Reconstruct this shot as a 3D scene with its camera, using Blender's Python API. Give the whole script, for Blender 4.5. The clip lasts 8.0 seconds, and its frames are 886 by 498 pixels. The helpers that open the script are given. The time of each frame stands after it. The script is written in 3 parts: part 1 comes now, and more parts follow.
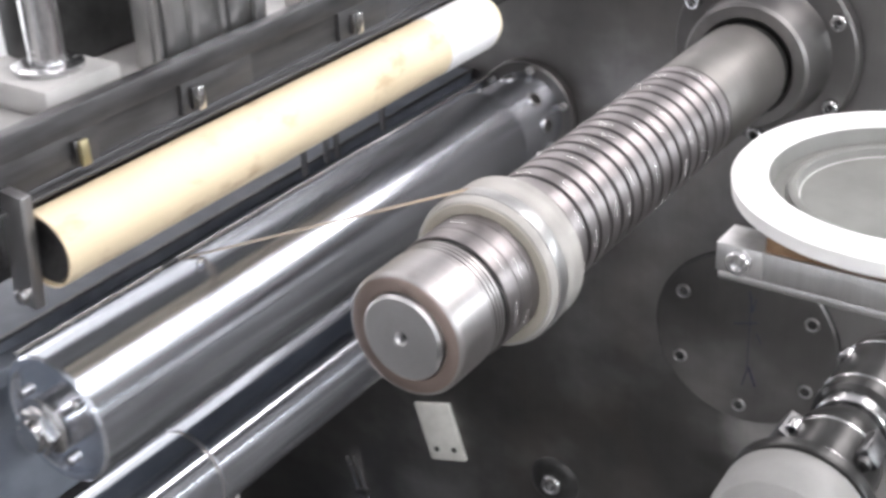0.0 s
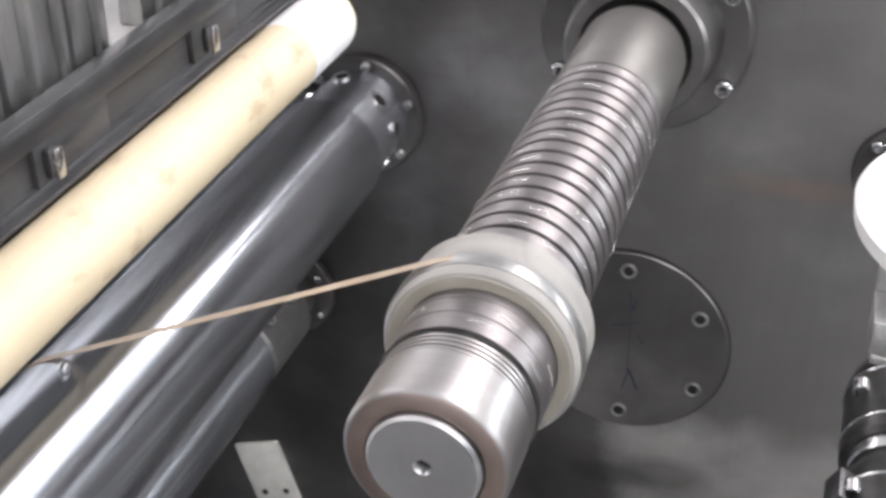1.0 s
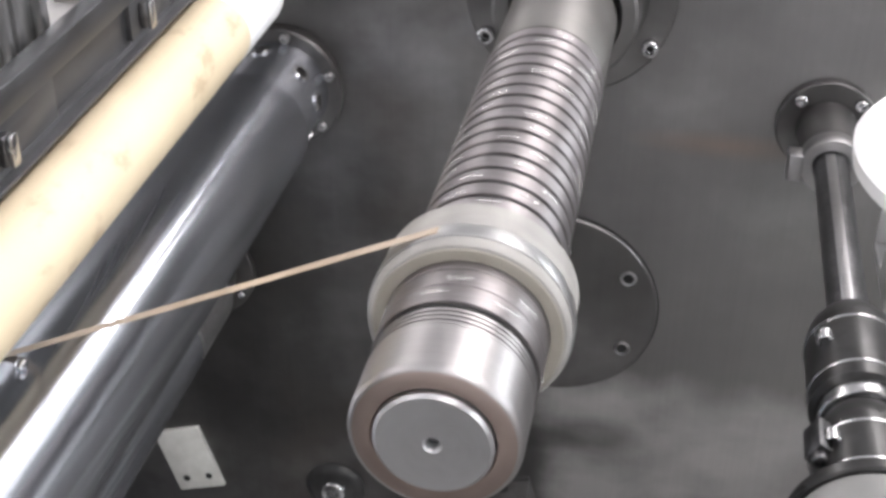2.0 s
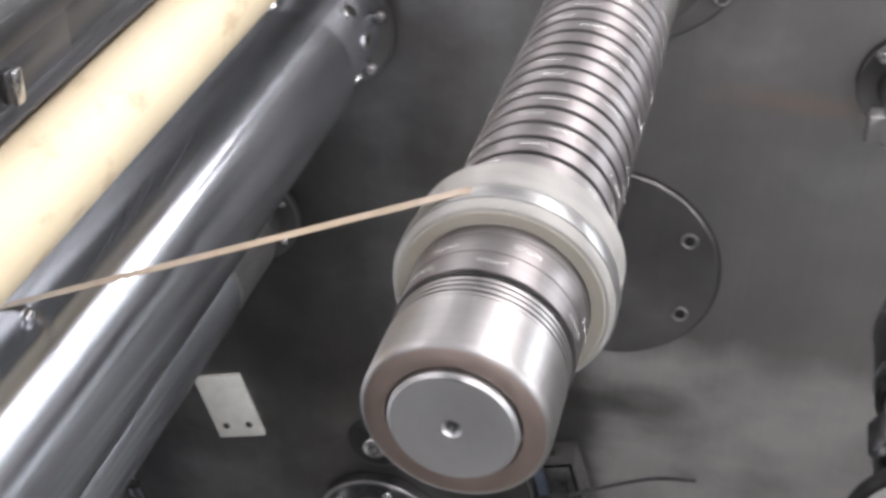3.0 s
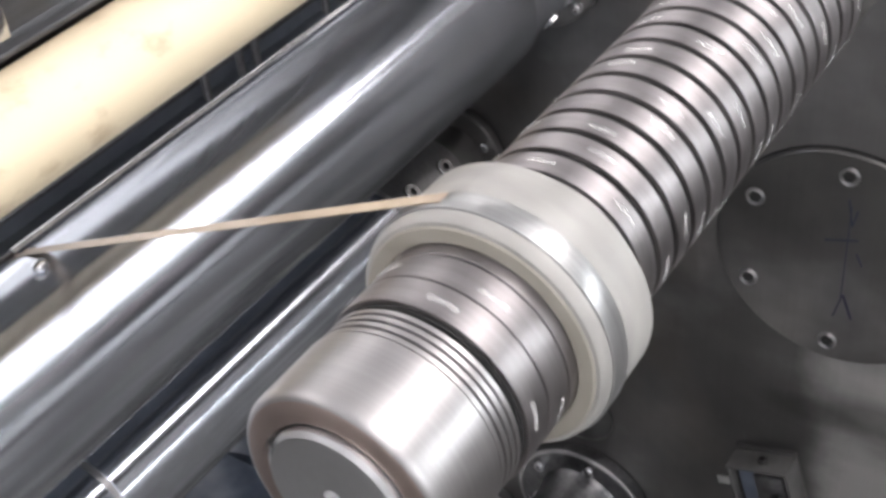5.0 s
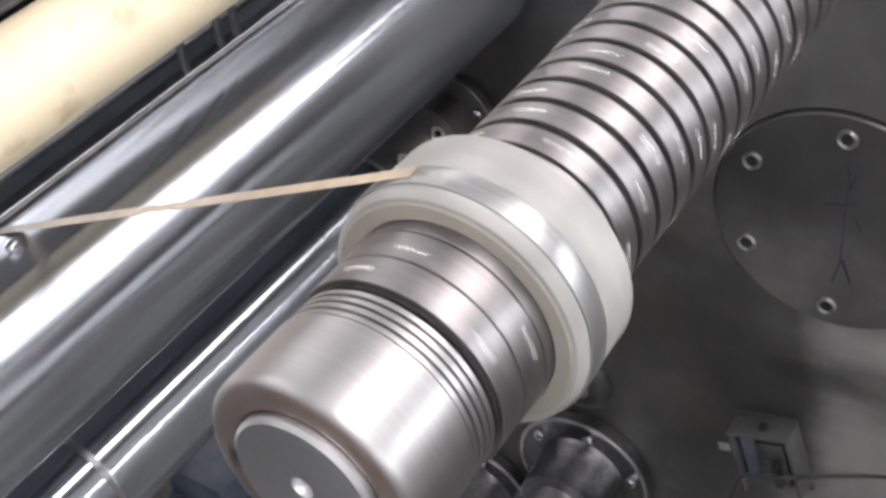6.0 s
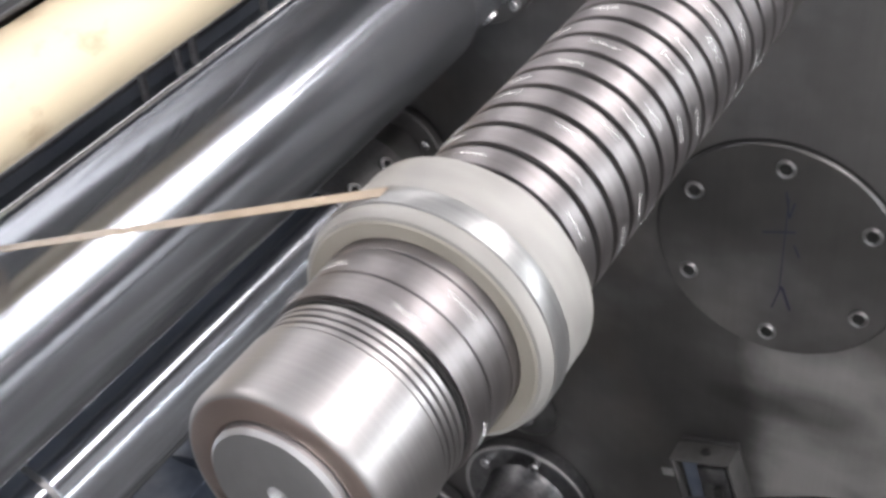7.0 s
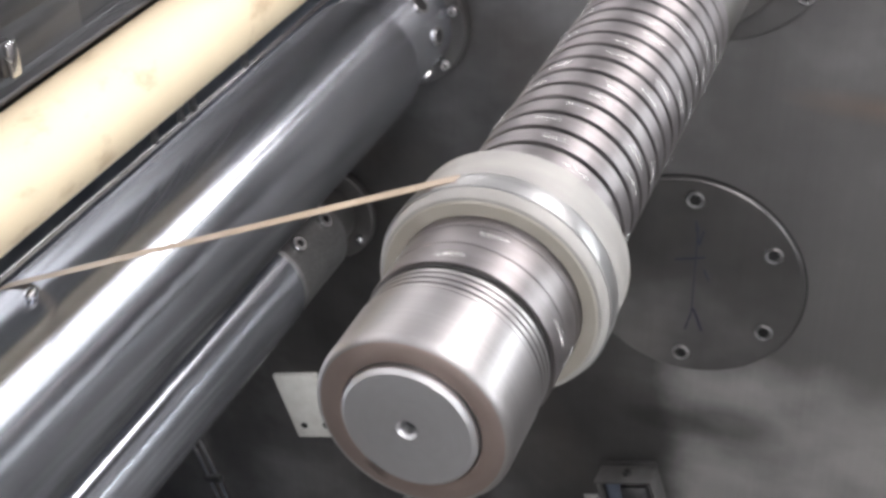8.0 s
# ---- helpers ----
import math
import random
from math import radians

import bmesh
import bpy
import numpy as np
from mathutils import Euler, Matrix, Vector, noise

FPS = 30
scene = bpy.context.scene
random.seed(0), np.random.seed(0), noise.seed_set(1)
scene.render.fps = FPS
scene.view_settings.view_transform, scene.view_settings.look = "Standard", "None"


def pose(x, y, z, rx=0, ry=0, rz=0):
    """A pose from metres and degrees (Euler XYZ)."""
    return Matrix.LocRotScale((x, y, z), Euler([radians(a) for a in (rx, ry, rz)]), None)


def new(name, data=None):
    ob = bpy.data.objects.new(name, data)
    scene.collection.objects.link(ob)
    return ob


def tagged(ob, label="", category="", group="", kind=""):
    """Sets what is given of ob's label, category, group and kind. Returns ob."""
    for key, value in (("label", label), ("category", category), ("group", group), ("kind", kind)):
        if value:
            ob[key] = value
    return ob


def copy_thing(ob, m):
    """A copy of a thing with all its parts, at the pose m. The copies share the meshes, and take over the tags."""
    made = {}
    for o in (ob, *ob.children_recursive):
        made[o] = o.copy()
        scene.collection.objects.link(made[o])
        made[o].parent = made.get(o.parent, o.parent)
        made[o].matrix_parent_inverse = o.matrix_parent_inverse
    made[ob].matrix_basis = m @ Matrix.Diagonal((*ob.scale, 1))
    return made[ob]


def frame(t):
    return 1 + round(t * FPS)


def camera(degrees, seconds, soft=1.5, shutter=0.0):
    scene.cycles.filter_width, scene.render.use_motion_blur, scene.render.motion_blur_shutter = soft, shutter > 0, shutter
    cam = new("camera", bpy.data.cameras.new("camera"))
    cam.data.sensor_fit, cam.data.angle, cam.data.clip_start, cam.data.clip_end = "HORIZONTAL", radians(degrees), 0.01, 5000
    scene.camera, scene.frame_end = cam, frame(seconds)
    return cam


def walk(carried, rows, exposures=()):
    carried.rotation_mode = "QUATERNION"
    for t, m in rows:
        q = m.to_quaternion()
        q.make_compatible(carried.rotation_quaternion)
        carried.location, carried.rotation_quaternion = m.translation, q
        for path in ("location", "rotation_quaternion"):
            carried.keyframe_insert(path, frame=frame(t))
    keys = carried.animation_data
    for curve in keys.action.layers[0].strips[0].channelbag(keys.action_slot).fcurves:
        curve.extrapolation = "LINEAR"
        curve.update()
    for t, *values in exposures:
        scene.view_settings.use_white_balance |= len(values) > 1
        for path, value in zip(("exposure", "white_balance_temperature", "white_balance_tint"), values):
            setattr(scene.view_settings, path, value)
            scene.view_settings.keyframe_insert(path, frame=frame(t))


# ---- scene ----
# the winding shaft's axis is the y axis; the steel side plate stands at y = 0
LENS = 37.267
PATH = [
    (0.0, pose(0.3761, -1.0456, 0.3851, 62.080, 2.126, 33.672)),
    (0.5, pose(0.2676, -0.9776, 0.3702, 60.605, 0.407, 27.765)),
    (1.0, pose(0.1457, -0.9642, 0.3704, 59.351, 0.407, 17.817)),
    (1.2, pose(0.1208, -0.9603, 0.3701, 59.128, 0.124, 15.100)),
    (2.3, pose(0.0740, -0.9704, 0.3602, 57.670, -0.512, 10.846)),
    (2.5, pose(0.0680, -0.9625, 0.3546, 57.468, -0.600, 10.900)),
    (3.0, pose(0.0895, -0.9150, 0.3434, 55.454, -0.540, 14.734)),
    (3.5, pose(0.1371, -0.8311, 0.3347, 55.196, -0.152, 25.258)),
    (4.0, pose(0.1705, -0.7881, 0.3191, 53.566, 2.130, 28.920)),
    (4.5, pose(0.1828, -0.7689, 0.3173, 52.751, 3.370, 32.645)),
    (5.0, pose(0.1936, -0.7472, 0.3074, 51.980, 4.260, 32.575)),
    (5.2, pose(0.1945, -0.7376, 0.3049, 51.072, 4.462, 32.492)),
    (6.3, pose(0.1974, -0.7288, 0.3006, 50.408, 5.285, 32.385)),
    (6.5, pose(0.1977, -0.7319, 0.3014, 50.651, 4.777, 32.141)),
    (7.0, pose(0.1955, -0.7481, 0.3061, 51.827, 3.467, 30.107)),
    (7.5, pose(0.1761, -0.7897, 0.3097, 53.839, 2.650, 27.121)),
    (8.0, pose(0.1513, -0.8716, 0.3168, 56.131, 1.377, 21.805)),
]

EXPOSURES = [(0.0, 0.12), (1.0, 0.02), (8.0, 0.02)]
LAMP, PANEL, WINDOW, BAND = 13.4, 0.55, 3.3, 24.0
FLOOR = -1.25
ROLLER = (-0.2382, -0.1033)
ROD, ROD_R = (-0.322, -0.297), 0.0405
THIRD = (0.205, -0.095)
TAPE_Y0, TAPE_Y1, TAPE_W = -0.4565, -0.4535, 0.0062
SPIN = 47.0

cam = camera(LENS, 8.0, soft=3.2, shutter=0.40)
walk(cam, PATH, EXPOSURES)

# ---- light ----
world = bpy.data.worlds.new("workshop_air")
scene.world = world
world.use_nodes = True
world.node_tree.nodes["Background"].inputs[0].default_value = (0.62, 0.70, 0.82, 1)
world.node_tree.nodes["Background"].inputs[1].default_value = 0.25


# ---- materials ----
def principled(name):
    m = bpy.data.materials.new(name)
    m.use_nodes = True
    return m, m.node_tree, m.node_tree.nodes["Principled BSDF"]


def link(nt, a, b):
    nt.links.new(a, b)


def coords(nt, scale=(1, 1, 1)):
    tc = nt.nodes.new("ShaderNodeTexCoord")
    mp = nt.nodes.new("ShaderNodeMapping")
    mp.inputs["Scale"].default_value = scale
    link(nt, tc.outputs["Object"], mp.inputs["Vector"])
    return mp.outputs["Vector"]


def noise_tex(nt, vec, scale, detail=4, rough=0.55):
    n = nt.nodes.new("ShaderNodeTexNoise")
    n.inputs["Scale"].default_value = scale
    n.inputs["Detail"].default_value = detail
    n.inputs["Roughness"].default_value = rough
    link(nt, vec, n.inputs["Vector"])
    return n.outputs["Fac"]


def ramp(nt, fac, stops):
    r = nt.nodes.new("ShaderNodeValToRGB")
    el = r.color_ramp.elements
    while len(el) < len(stops):
        el.new(0.5)
    for e, (p, c) in zip(el, stops):
        e.position = p
        e.color = (*c, 1) if len(c) == 3 else c
    link(nt, fac, r.inputs["Fac"])
    return r.outputs["Color"]


def mix(nt, a, b, fac, mode="MIX"):
    m = nt.nodes.new("ShaderNodeMix")
    m.data_type, m.blend_type = "RGBA", mode
    for sock, v in ((m.inputs[6], a), (m.inputs[7], b), (m.inputs[0], fac)):
        if hasattr(v, "links") or hasattr(v, "is_linked"):
            link(nt, v, sock)
        else:
            sock.default_value = v
    return m.outputs[2]


def bump(nt, bsdf, height, strength=0.2, dist=0.001):
    b = nt.nodes.new("ShaderNodeBump")
    b.inputs["Strength"].default_value = strength
    b.inputs["Distance"].default_value = dist
    link(nt, height, b.inputs["Height"])
    link(nt, b.outputs["Normal"], bsdf.inputs["Normal"])


def turned(nt, bsdf, amount):
    """Fine turning marks round the y axis: gloss spreads along the axis."""
    tg = nt.nodes.new("ShaderNodeTangent")
    tg.direction_type, tg.axis = "RADIAL", "Y"
    link(nt, tg.outputs[0], bsdf.inputs["Tangent"])
    bsdf.inputs["Anisotropic"].default_value = amount
    bsdf.inputs["Anisotropic Rotation"].default_value = 0.25


def grey(v):
    return (v, v, v)


def metal(name, dark, light, rough, wear=40.0, grain=(1, 1, 1), grain_scale=300.0, spread=0.12, relief=0.05, metallic=1.0, lathe_marks=0.0):
    """Metal with blotches at one scale and a grain (stretched by grain) at another."""
    m, nt, b = principled(name)
    big = noise_tex(nt, coords(nt), wear, 5)
    fine = noise_tex(nt, coords(nt, grain), grain_scale, 3)
    both = nt.nodes.new("ShaderNodeMath")
    both.operation = "ADD"
    link(nt, big, both.inputs[0])
    link(nt, fine, both.inputs[1])
    half = nt.nodes.new("ShaderNodeMath")
    half.operation = "MULTIPLY"
    half.inputs[1].default_value = 0.5
    link(nt, both.outputs[0], half.inputs[0])
    link(nt, ramp(nt, half.outputs[0], [(0.35, dark), (0.65, light)]), b.inputs["Base Color"])
    r = nt.nodes.new("ShaderNodeMapRange")
    r.inputs["From Min"].default_value, r.inputs["From Max"].default_value = 0.3, 0.7
    r.inputs["To Min"].default_value, r.inputs["To Max"].default_value = max(rough - spread, 0.02), rough + spread
    link(nt, half.outputs[0], r.inputs["Value"])
    link(nt, r.outputs[0], b.inputs["Roughness"])
    b.inputs["Metallic"].default_value = metallic
    if relief:
        bump(nt, b, fine, relief, 0.0005)
    if lathe_marks:
        turned(nt, b, lathe_marks)
    return m


def plastic(name, dark, light, rough, scale=60.0, relief=0.05, sub=0.0):
    m, nt, b = principled(name)
    n = noise_tex(nt, coords(nt), scale, 5)
    link(nt, ramp(nt, n, [(0.35, dark), (0.65, light)]), b.inputs["Base Color"])
    b.inputs["Roughness"].default_value = rough
    if relief:
        bump(nt, b, noise_tex(nt, coords(nt), scale * 8, 2), relief, 0.0004)
    if sub:
        b.inputs["Subsurface Weight"].default_value = sub
        b.inputs["Subsurface Radius"].default_value = (0.006, 0.005, 0.004)
    return m


def plate_material():
    """Ground steel with cloudy oil stains, darker smears and faint machining lines."""
    m, nt, b = principled("ground_steel_plate")
    cloud = noise_tex(nt, coords(nt, (1, 1, 1.2)), 4.2, 5, 0.55)
    smear = noise_tex(nt, coords(nt, (1.0, 1, 1.1)), 7.5, 4, 0.5)
    lines = noise_tex(nt, coords(nt, (260, 1, 6)), 1.0, 3)
    base = ramp(nt, cloud, [(0.34, (0.082, 0.079, 0.080)), (0.52, (0.14, 0.136, 0.135)), (0.68, (0.27, 0.265, 0.264))])
    base = mix(nt, base, ramp(nt, smear, [(0.30, grey(0.62)), (0.62, grey(1.0))]), 0.6, "MULTIPLY")
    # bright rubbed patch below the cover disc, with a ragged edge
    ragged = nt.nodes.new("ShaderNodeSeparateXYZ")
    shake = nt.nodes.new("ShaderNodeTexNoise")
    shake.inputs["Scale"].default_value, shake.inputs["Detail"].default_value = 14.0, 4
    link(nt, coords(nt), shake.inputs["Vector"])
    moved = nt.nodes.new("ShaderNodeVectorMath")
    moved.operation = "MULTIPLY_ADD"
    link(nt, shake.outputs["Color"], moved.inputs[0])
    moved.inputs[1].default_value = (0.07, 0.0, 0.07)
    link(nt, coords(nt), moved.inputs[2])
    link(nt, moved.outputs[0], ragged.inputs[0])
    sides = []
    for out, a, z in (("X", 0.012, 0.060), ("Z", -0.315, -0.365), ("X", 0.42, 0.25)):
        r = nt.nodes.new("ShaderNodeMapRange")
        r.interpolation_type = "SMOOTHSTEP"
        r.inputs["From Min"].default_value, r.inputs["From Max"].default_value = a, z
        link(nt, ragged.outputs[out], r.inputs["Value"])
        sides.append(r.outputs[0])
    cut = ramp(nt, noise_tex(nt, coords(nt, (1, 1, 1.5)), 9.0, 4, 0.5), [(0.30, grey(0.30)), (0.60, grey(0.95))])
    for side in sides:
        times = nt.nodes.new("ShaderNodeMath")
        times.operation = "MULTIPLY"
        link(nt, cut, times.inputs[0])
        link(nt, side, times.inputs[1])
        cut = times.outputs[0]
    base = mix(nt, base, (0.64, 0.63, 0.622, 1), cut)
    for stretch, centre, reach, tint in (((1, 0, 2.2), (0.045, 0, -0.966), 0.055, grey(0.45)), ((1, 0, 3.0), (-0.005, 0, -1.35), 0.05, grey(0.55))):
        wipe = nt.nodes.new("ShaderNodeVectorMath")
        wipe.operation = "DISTANCE"
        link(nt, coords(nt, stretch), wipe.inputs[0])
        wipe.inputs[1].default_value = centre
        base = mix(nt, base, ramp(nt, wipe.outputs["Value"], [(reach * 0.45, tint), (reach, grey(1.0))]), 1.0, "MULTIPLY")
    # the plate fades to a lighter grey towards its right side
    right_dist = nt.nodes.new("ShaderNodeVectorMath")
    right_dist.operation = "DISTANCE"
    link(nt, coords(nt, (1, 0, 0.55)), right_dist.inputs[0])
    right_dist.inputs[1].default_value = (0.25, 0, -0.22)
    right_fade = nt.nodes.new("ShaderNodeMapRange")
    right_fade.inputs["From Min"].default_value, right_fade.inputs["From Max"].default_value = 0.08, 0.36
    right_fade.inputs["To Min"].default_value, right_fade.inputs["To Max"].default_value = 0.5, 0.0
    link(nt, right_dist.outputs["Value"], right_fade.inputs["Value"])
    base = mix(nt, base, (0.36, 0.352, 0.345, 1), right_fade.outputs[0])
    streak = nt.nodes.new("ShaderNodeVectorMath")
    streak.operation = "DISTANCE"
    link(nt, coords(nt, (1, 0, 6)), streak.inputs[0])
    streak.inputs[1].default_value = (0.13, 0, -0.74)
    base = mix(nt, base, (0.34, 0.22, 0.14, 1), ramp(nt, streak.outputs["Value"], [(0.0, grey(0.30)), (0.085, grey(0.0))]))
    # darker cloud low on the plate, its edge wobbled by noise
    oil = nt.nodes.new("ShaderNodeVectorMath")
    oil.operation = "DISTANCE"
    link(nt, coords(nt, (1, 0, 1.25)), oil.inputs[0])
    oil.inputs[1].default_value = (-0.07, 0, -0.575)
    low_cloud = nt.nodes.new("ShaderNodeMath")
    low_cloud.operation = "ADD"
    link(nt, oil.outputs["Value"], low_cloud.inputs[0])
    wob = nt.nodes.new("ShaderNodeMath")
    wob.operation = "MULTIPLY"
    wob.inputs[1].default_value = 0.12
    link(nt, noise_tex(nt, coords(nt), 11.0, 5, 0.6), wob.inputs[0])
    link(nt, wob.outputs[0], low_cloud.inputs[1])
    base = mix(nt, base, ramp(nt, low_cloud.outputs[0], [(0.10, grey(0.76)), (0.24, grey(1.0))]), 1.0, "MULTIPLY")
    rust = ramp(nt, noise_tex(nt, coords(nt), 3.1, 3), [(0.60, (0, 0, 0)), (0.80, (0.3, 0.3, 0.3))])
    base = mix(nt, base, (0.30, 0.23, 0.18, 1), rust)
    base = mix(nt, base, ramp(nt, lines, [(0.3, grey(0.9)), (0.7, grey(1.0))]), 0.5, "MULTIPLY")
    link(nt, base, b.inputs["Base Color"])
    rr = ramp(nt, smear, [(0.35, grey(0.43)), (0.65, grey(0.39))])
    link(nt, rr, b.inputs["Roughness"])
    b.inputs["Metallic"].default_value = 0.85
    bump(nt, b, lines, 0.04, 0.0004)
    return m


def paper_material():
    m, nt, b = principled("cream_paperboard")
    spot = noise_tex(nt, coords(nt, (1, 0.6, 1)), 42.0, 4, 0.55)
    base = ramp(nt, noise_tex(nt, coords(nt), 9.0, 4), [(0.3, (0.58, 0.485, 0.335)), (0.7, (0.66, 0.56, 0.40))])
    stains = ramp(nt, spot, [(0.58, (0, 0, 0)), (0.70, (0.55, 0.55, 0.55))])
    base = mix(nt, base, (0.30, 0.20, 0.11, 1), stains)
    link(nt, base, b.inputs["Base Color"])
    b.inputs["Roughness"].default_value = 0.55
    bump(nt, b, noise_tex(nt, coords(nt), 700, 3), 0.12, 0.0004)
    return m


def chrome_material():
    """Hard chrome with faint smears of dust along the roller."""
    m, nt, b = principled("polished_chrome")
    dust = noise_tex(nt, coords(nt, (1, 0.25, 1)), 55.0, 6, 0.6)
    link(nt, ramp(nt, dust, [(0.35, (0.60, 0.63, 0.69)), (0.7, (0.67, 0.70, 0.76))]), b.inputs["Base Color"])
    r = ramp(nt, dust, [(0.3, grey(0.16)), (0.7, grey(0.195))])
    link(nt, r, b.inputs["Roughness"])
    turned(nt, b, 1.0)
    b.inputs["Metallic"].default_value = 0.955
    return m


def glow(name, colour, strength):
    m, nt, b = principled(name)
    b.inputs["Base Color"].default_value = (*grey(0.8), 1)
    b.inputs["Emission Color"].default_value = (*colour, 1)
    b.inputs["Emission Strength"].default_value = strength
    return m


M_PLATE = plate_material()
M_PAPER = paper_material()
M_CHROME = chrome_material()
M_RING = metal("turned_steel_ring", (0.195, 0.181, 0.184), (0.365, 0.342, 0.347), 0.44, 110, (260, 480, 260), 1.0, 0.08, 0.06, lathe_marks=0.4)
M_CAP = metal("satin_nickel_cap", (0.37, 0.356, 0.355), (0.44, 0.425, 0.423), 0.42, 30, (3, 500, 3), 1.0, 0.04, 0.03, lathe_marks=0.35)
M_BROWN = metal("brown_tinted_steel", (0.33, 0.262, 0.235), (0.44, 0.36, 0.325), 0.42, 60, (1, 1, 1), 400, 0.08, 0.05)
M_DISC = metal("faced_aluminium", (0.50, 0.50, 0.51), (0.58, 0.58, 0.59), 0.42, 30, (1, 1, 1), 350, 0.08, 0.05)
M_STEEL = metal("bright_steel", (0.45, 0.45, 0.46), (0.64, 0.64, 0.65), 0.22, 70, (1, 1, 1), 300, 0.08, 0.04)
M_BALL = metal("polished_ball", grey(0.85), grey(0.9), 0.12, 60, (1, 1, 1), 300, 0.02, 0.0)
M_SHAFT = metal("grey_shaft_steel", (0.36, 0.355, 0.36), (0.48, 0.475, 0.475), 0.35, 40, (3, 400, 3), 1.0, 0.08, 0.06)
M_SLEEVE = metal("dull_grey_sleeve", (0.17, 0.163, 0.157), (0.23, 0.222, 0.215), 0.50, 40, (3, 400, 3), 1.0, 0.06, 0.06, 0.9)
M_CAST = metal("grey_cast_clamp", (0.23, 0.226, 0.226), (0.33, 0.326, 0.326), 0.32, 60, (1, 1, 1), 300, 0.06, 0.06, 0.75)
M_DULL = plastic("dull_grey_paint", (0.04, 0.039, 0.038), (0.065, 0.063, 0.062), 0.75, 60)
M_OILY = metal("oily_dark_steel", (0.10, 0.10, 0.105), (0.20, 0.20, 0.205), 0.38, 50, (1, 1, 1), 260, 0.1, 0.08)
M_GAP = plastic("black_oiled_groove", grey(0.006), grey(0.012), 0.7)
M_RAIL = metal("blackened_rail", (0.055, 0.055, 0.058), (0.10, 0.10, 0.105), 0.36, 25, (1, 0.1, 1), 200, 0.1, 0.05, 0.6)
M_BLACK = plastic("black_plastic", grey(0.012), grey(0.03), 0.28, 80, 0.03)
M_WHITE = plastic("white_nylon", (0.235, 0.228, 0.217), (0.355, 0.345, 0.328), 0.46, 70, 0.14, 0.05)
M_FACE = plastic("beige_core_side", (0.25, 0.233, 0.20), (0.31, 0.29, 0.255), 0.55, 50)
M_ENAMEL = plastic("white_enamel", grey(0.74), grey(0.82), 0.35, 30, 0.04)
# the tan stands in for the cream tube mirrored in glossy film
M_TAPE = plastic("tube_tinted_film", (0.40, 0.325, 0.25), (0.47, 0.385, 0.305), 0.16, 90, 0.0)
M_WOUND = metal("wound_glossy_film", (0.30, 0.30, 0.298), (0.39, 0.39, 0.387), 0.34, 60, (3, 700, 3), 1.0, 0.05, 0.06, 0.8)
M_LABEL = plastic("pale_grey_tab", (0.46, 0.46, 0.43), (0.55, 0.55, 0.52), 0.5, 60)
M_PAPERWHITE = plastic("white_paper_wrap", (0.78, 0.78, 0.80), (0.85, 0.85, 0.86), 0.5, 50)
M_BED = plastic("grey_machine_paint", (0.24, 0.24, 0.235), (0.34, 0.335, 0.33), 0.45, 18, 0.08)
M_ALU = metal("extruded_aluminium", (0.52, 0.52, 0.52), (0.66, 0.66, 0.66), 0.38, 30, (1, 1, 0.1), 300, 0.08, 0.04)
M_RUBBER = plastic("black_cable", grey(0.012), grey(0.022), 0.5)
M_BLUE = plastic("dark_blue_paint", (0.045, 0.055, 0.08), (0.08, 0.095, 0.125), 0.4, 40)
M_BEAM = plastic("slate_blue_paint", (0.10, 0.115, 0.145), (0.15, 0.168, 0.20), 0.55, 30)
M_LINER = plastic("grey_lining", (0.13, 0.132, 0.126), (0.18, 0.183, 0.175), 0.4, 25)
M_INK = plastic("blue_black_ink", (0.02, 0.022, 0.05), (0.035, 0.038, 0.07), 0.6)
M_RUST = plastic("brown_rust", (0.17, 0.10, 0.055), (0.27, 0.17, 0.10), 0.75, 90, 0.3)
M_BRASS = metal("dull_brass", (0.40, 0.36, 0.22), (0.55, 0.50, 0.32), 0.4, 60)
M_WALL = plastic("workshop_wall_paint", (0.66, 0.67, 0.68), (0.74, 0.75, 0.76), 0.7, 3)
M_DADO = plastic("grey_wall_paint", (0.30, 0.295, 0.29), (0.37, 0.365, 0.36), 0.7, 3)
M_FLOOR = plastic("worn_concrete", (0.10, 0.097, 0.094), (0.19, 0.185, 0.18), 0.6, 2.2, 0.2)
M_TUBE_LIGHT = glow("lamp_diffuser", (1.0, 0.938, 0.945), LAMP)
M_DIM_LIGHT = glow("dim_diffuser", (1.0, 0.93, 0.90), PANEL)
M_BAND = glow("window_band_daylight", (0.92, 0.96, 1.0), BAND)
M_SKYLIGHT = glow("window_daylight", (0.90, 0.90, 0.94), WINDOW)


# ---- building helpers ----
def mesh_of(name, bm, material, smooth=35):
    me = bpy.data.meshes.new(name)
    bmesh.ops.recalc_face_normals(bm, faces=bm.faces)
    for f in bm.faces:
        f.smooth = True
    bm.to_mesh(me)
    bm.free()
    me.set_sharp_from_angle(angle=radians(smooth))
    me.materials.append(material)
    return me


def part(name, bm, material, parent=None, label="", at=None, smooth=35):
    ob = new(name, mesh_of(name, bm, material, smooth))
    if parent:
        ob.parent = parent
    if at is not None:
        ob.matrix_basis = at
    if label:
        ob["label"] = label
    return ob


def thing(name, label, category, at=None, group="", kind=""):
    ob = new(name)
    ob.empty_display_size = 0.02
    if at is not None:
        ob.matrix_basis = at
    return tagged(ob, label, category, group, kind)


